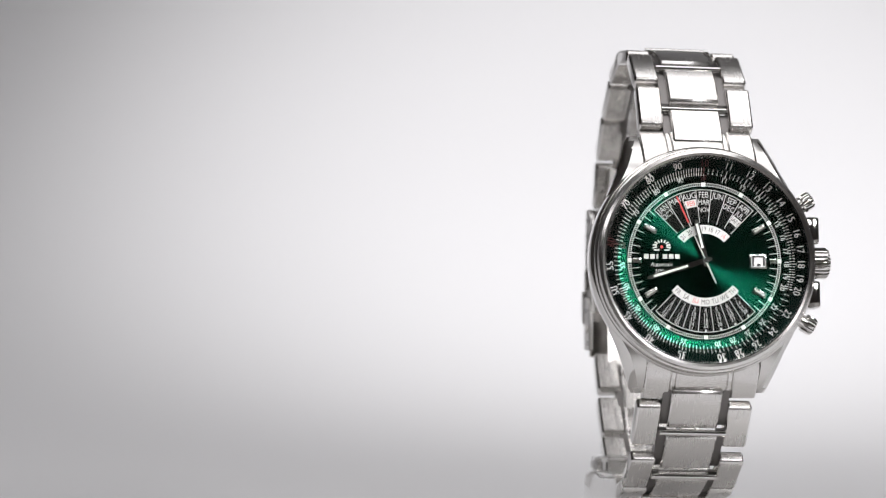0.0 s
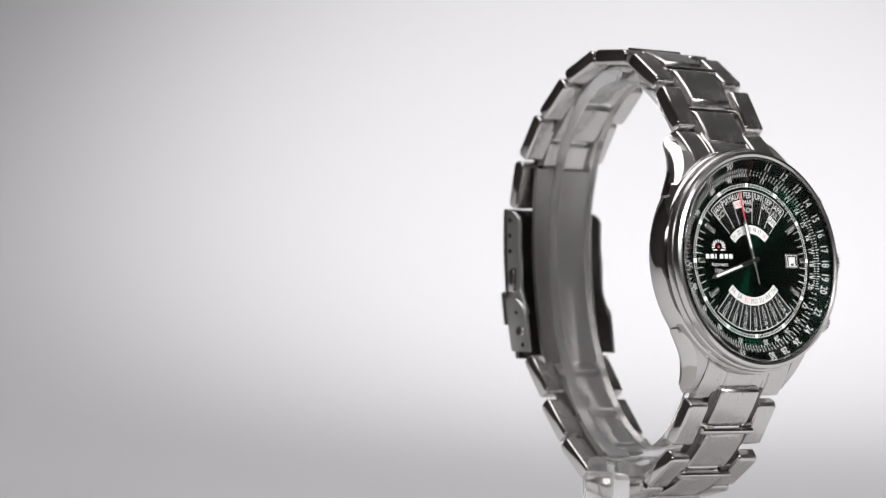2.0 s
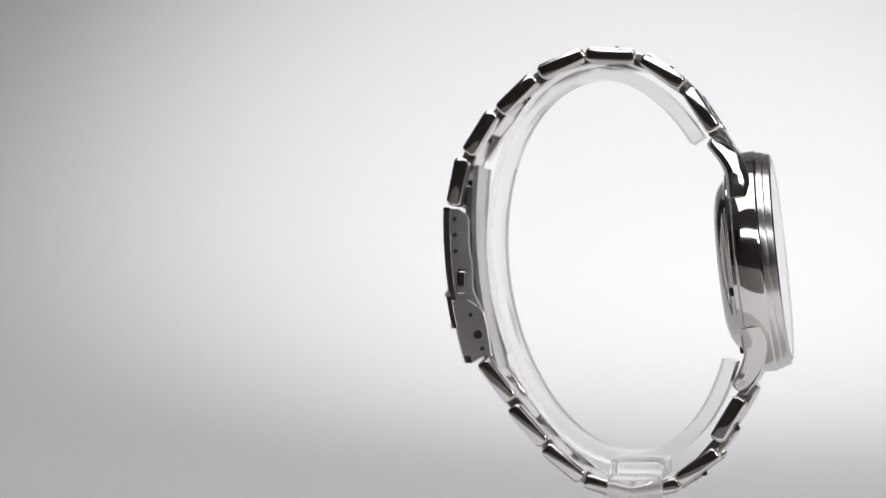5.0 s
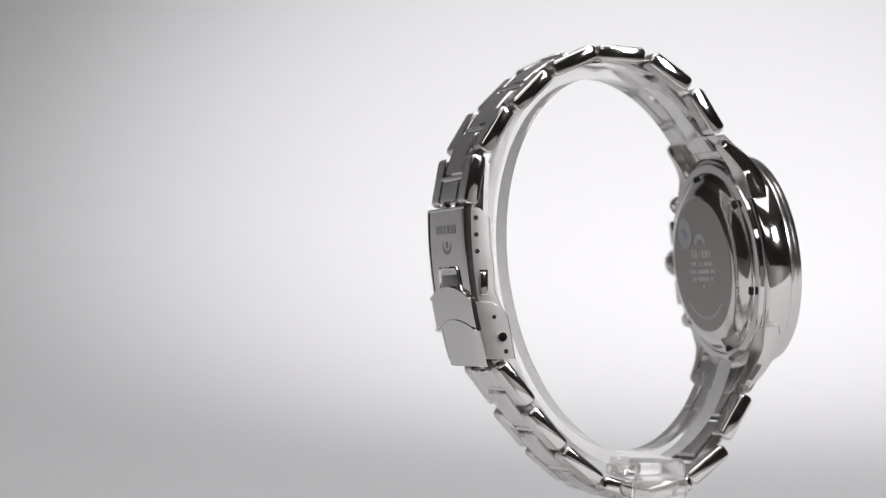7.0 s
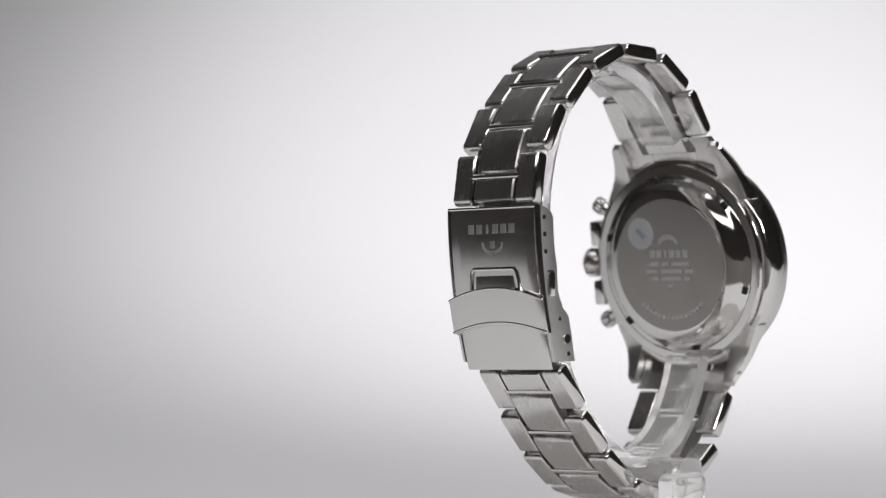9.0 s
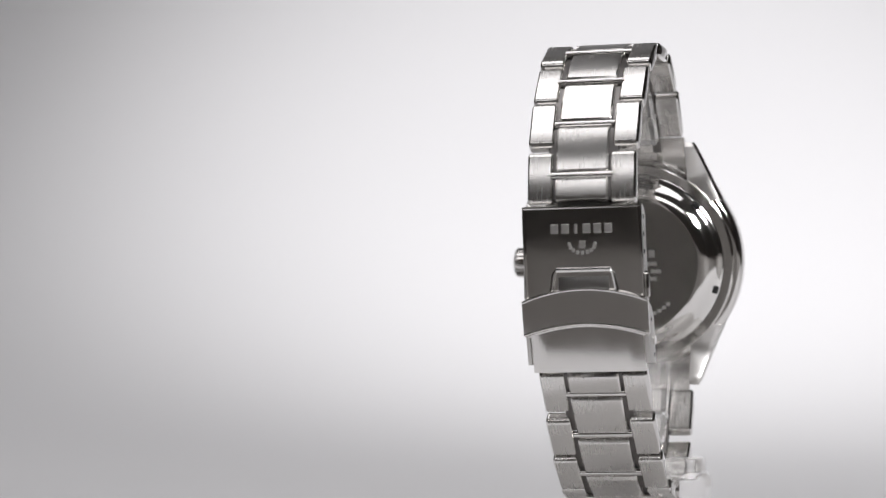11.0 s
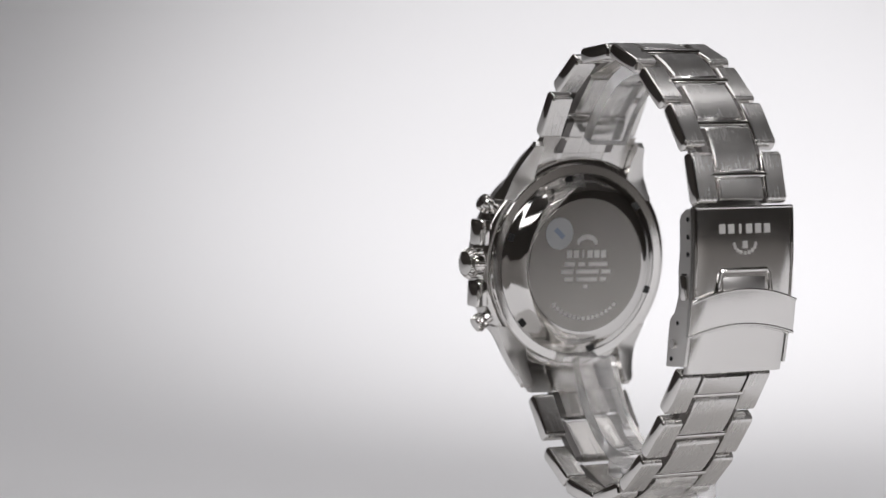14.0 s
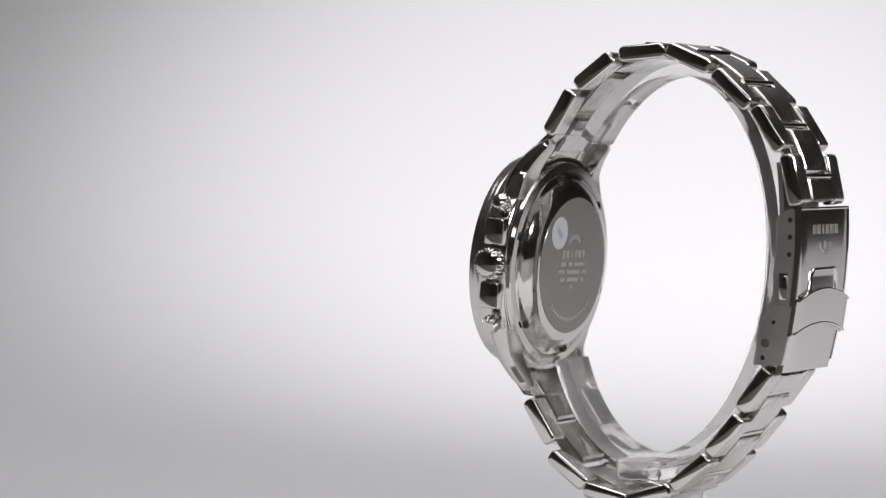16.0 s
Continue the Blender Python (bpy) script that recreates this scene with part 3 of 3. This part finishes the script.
def month_fan():
    step = 12.86
    part("month_panel", sector_plate(7.2, 13.35, -45, 45, -0.018, -0.004), panel_black, dial, "black printed month panel", smooth=False)
    bm = bmesh.new()
    h = flat(-0.03)
    for k in range(8):
        tick(bm, -45 + step * k, 7.2, 13.35, 0.12, h)
    arc(bm, 13.3, 13.42, -45, 45, h)
    for i, row in enumerate((("JAN", "MAY", "AUG", "FEB", "JUN", "SEP", "APR"), ("OCT", "", "", "MAR", "", "DEC", "JUL"), ("", "", "", "NOV", "", "", ""))):
        for k, word in enumerate(row):
            if word:
                a = -45 + step * (k + 0.5)
                text_mesh(bm, word, (1.62, 1.45, 1.3)[i], *polar((12.35, 10.95, 9.55)[i], a), a, h, 0.78)
    part("month_print", bm, white_print, dial, smooth=False)
    for k, word, r, mat in ((2, "FEB", 10.95, red_print), (6, "JAN", 9.5, black_print)):
        a = -45 + step * (k + 0.5)
        patch = part("month_patch", sector_plate(r - 0.72, r + 0.72, a - 5.6, a + 5.6, -0.06, -0.02, 6), white_print, dial, "small white month patch", smooth=False)
        bm = bmesh.new()
        text_mesh(bm, word, 1.3, *polar(r, a), a, flat(-0.08), 0.78)
        part("month_word", bm, mat, patch, smooth=False)
    win = part("year_window", sector_plate(5.1, 6.75, -49, 47, -0.06, -0.02), white_print, dial, "white curved year window", smooth=False)
    bm = bmesh.new()
    for word, a in (("21", -42), ("20", -28), ("19", -1), ("18", 12), ("17", 25)):
        text_mesh(bm, word, 1.2, *polar(5.92, a), a, flat(-0.08), 0.8)
    part("year_figures", bm, black_print, win, smooth=False)
    bm = bmesh.new()
    text_mesh(bm, "16", 1.2, *polar(5.92, 38), 38, flat(-0.08), 0.8)
    part("year_figures", bm, red_print, win, smooth=False)


month_fan()


def day_fan():
    step = 12.86
    bm = bmesh.new()
    h = flat(-0.03)
    part("date_panel", sector_plate(8.5, 13.35, 135, 225, -0.018, -0.004), panel_black, dial, "black printed date panel", smooth=False)
    for k in range(8):
        tick(bm, 180 - 45 + step * k, 8.5, 13.35, 0.12, h)
    arc(bm, 13.3, 13.42, 135, 225, h)
    for k in range(7):
        a = 180 + 45 - step * (k + 0.5)
        for row in range(5):
            n = k + 1 + 7 * row
            r = 9.35 + 0.93 * row
            if n <= 31:
                text_mesh(bm, str(n), 1.12, *polar(r, a), a - 180, h, 0.85)
            elif row == 4:
                x, z = polar(r, a)
                quad(bm, [(x - 0.2, z - 0.2), (x - 0.2, z + 0.2), (x + 0.2, z + 0.2), (x + 0.2, z - 0.2)], h)
    part("date_print", bm, white_print, dial, smooth=False)
    win = part("day_window", sector_plate(6.95, 8.55, 131, 229, -0.06, -0.02), white_print, dial, "white curved weekday window", smooth=False)
    for word, k, mat in (("FR", 0, black_print), ("SA", 1, black_print), ("SU", 2, red_print), ("MO", 3, black_print), ("TU", 4, black_print), ("WE", 5, black_print), ("TH", 6, black_print)):
        a = 180 + 42 - 14 * k
        bm = bmesh.new()
        text_mesh(bm, word, 1.3, *polar(7.75, a), a - 180, flat(-0.08), 0.8)
        part("weekday", bm, mat, win, smooth=False)


day_fan()


def maker_mark():
    """The maker's crest and name as plain shapes, and the small lines under them."""
    h = flat(-0.04)
    bm = bmesh.new()
    cx = -8.15
    for k in range(6):
        x = cx - 3.4 + 1.18 * k
        w = 0.36 if k == 2 else 0.9
        quad(bm, [(x, 0.35), (x, 1.2), (x + w, 1.2), (x + w, 0.35)], h)
    part("name_bars", bm, white_print, dial, "six white bars in place of the name", smooth=False)
    bm = bmesh.new()
    for k in range(9):
        a = -100 + 25 * k
        x0, z0 = cx + 0.85 * math.sin(radians(a)) * 1.1, 2.7 + 0.7 * math.cos(radians(a))
        x1, z1 = cx + 1.75 * math.sin(radians(a)), 2.6 + 1.35 * math.cos(radians(a))
        c, s = math.cos(radians(a)) * 0.14, -math.sin(radians(a)) * 0.14
        quad(bm, [(x0 - c, z0 - s), (x1 - c, z1 - s), (x1 + c, z1 + s), (x0 + c, z0 + s)], h)
    for x0, x1, z0, z1 in ((-1.5, -0.45, 1.85, 2.1), (0.45, 1.5, 1.85, 2.1)):
        quad(bm, [(cx + x0, z0), (cx + x0, z1), (cx + x1, z1), (cx + x1, z0)], h)
    part("crest", bm, white_print, dial, "small white crest shape", smooth=False)
    part("crest_shield", disc(cx, 2.55, 0.32, -0.05, -0.02, 6), red_print, dial, smooth=False)
    bm = bmesh.new()
    text_mesh(bm, "Automatic", 1.05, cx, -0.75, 0, h, 0.95)
    text_mesh(bm, "100m", 1.1, cx, -2.0, 0, h, 1.15)
    part("small_print", bm, white_print, dial, smooth=False)


maker_mark()


def baton(length, tail, w0, w1, y0, y1):
    """A hand pointing up: widest near the middle, with a pointed end."""
    pts = [(-w0 * 0.5, -tail), (-w0 * 0.55, 0), (-w1, length * 0.35), (-w1 * 0.8, length - 0.9), (0, length), (w1 * 0.8, length - 0.9), (w1, length * 0.35), (w0 * 0.55, 0), (w0 * 0.5, -tail)]
    return prism(pts, y0, y1)


def hand(name, length, tail, angle, y, w, label):
    ob = part(name, baton(length, tail, w, w * 0.62, y - 0.09, y + 0.09), polished, watch, label, m=CASE @ pose(0, 0, 0, 0, angle, 0), smooth=False)
    part("lume_strip", prism([(-w * 0.26, length * 0.30), (-w * 0.26, length * 0.88), (w * 0.26, length * 0.88), (w * 0.26, length * 0.30)], y - 0.13, y - 0.095), lume, ob, smooth=False)
    return ob


hand("hour_hand", 8.0, 1.2, -13, -0.75, 0.95, "polished hour hand with pale inlay")
hand("minute_hand", 11.9, 1.2, 253, -1.0 + 0.02, 0.85, "polished minute hand with pale inlay")
SECOND = CASE_TURN
second = part("second_hand", prism([(-0.16, -4.6), (-0.1, 8.0), (0.1, 8.0), (0.16, -4.6)], -0.86, -0.80), dark_steel, watch, "thin second hand with red tip", m=SECOND, smooth=False)
part("red_tip", prism([(-0.15, 7.6), (-0.12, 12.9), (0.12, 12.9), (0.15, 7.6)], -0.865, -0.795), red_print, second, smooth=False)
part("hub", lathe([(0, -1.15), (0.45, -1.12), (0.6, -0.98), (0.6, -0.1)], 32), polished, second)


# engraving and sticker on the case back
def back_marks():
    bm = bmesh.new()

    def bar(x, z, w, hgt):
        bm.faces.new([bm.verts.new(Vector((a, 8.675, b)) * MM) for a, b in ((x - w, z - hgt), (x - w, z + hgt), (x + w, z + hgt), (x + w, z - hgt))])

    for k in range(6):
        bar(-4.0 + 1.6 * k, 2.2, 0.22 if k == 3 else 0.6, 0.75)
    for z, ws in ((0.2, (2.2, 0.8, 1.2)), (-1.3, (1.0, 2.6, 1.4)), (-2.8, (0.7, 2.4, 1.0)), (-4.2, (0.6,))):
        x = -sum(ws) - 0.4 * (len(ws) - 1)
        for w in ws:
            bar(x + w, z, w, 0.38)
            x += 2 * w + 0.8
    for k in range(9):
        a = -60 + 15 * k
        tickx, tickz = 3.0 * math.sin(radians(a)) * 0.8, 3.6 + 2.0 * math.cos(radians(a))
        bar(tickx, tickz, 0.28, 0.5)
    for k in range(15):
        a = 180 - 42 + 6 * k
        x, z = polar(10.6, a)
        bar(x, z, 0.4, 0.35)
    part("engraving", bm, etched, caseback, "pale etched marks and bars", smooth=False)
    st = part("sticker", disc(6.6, 6.3, 3.15, 8.66, 8.74, 36), sticker_mat, caseback, "round white paper sticker", smooth=False)
    part("sticker_mark", prism([(5.2, 5.8), (7.2, 7.5), (8.0, 6.8), (6.0, 5.1)], 8.73, 8.76), material("sticker_blue", (0.28, 0.33, 0.44), 0.5), st, smooth=False)


back_marks()


def motions():
    """One even turn of the turntable carries stand and watch; the second hand sweeps."""
    turn = [(0.5 * k, pose(0, 0, 0, 0, 0, 10.025 + 14.4468 * 0.5 * k)) for k in range(33)]
    walk(watch, turn)
    walk(stand, turn)
    walk(second, [(0.5 * k, SECOND @ pose(0, 0, 0, 0, -24 + 6 * 0.5 * k, 0)) for k in range(33)])


motions()
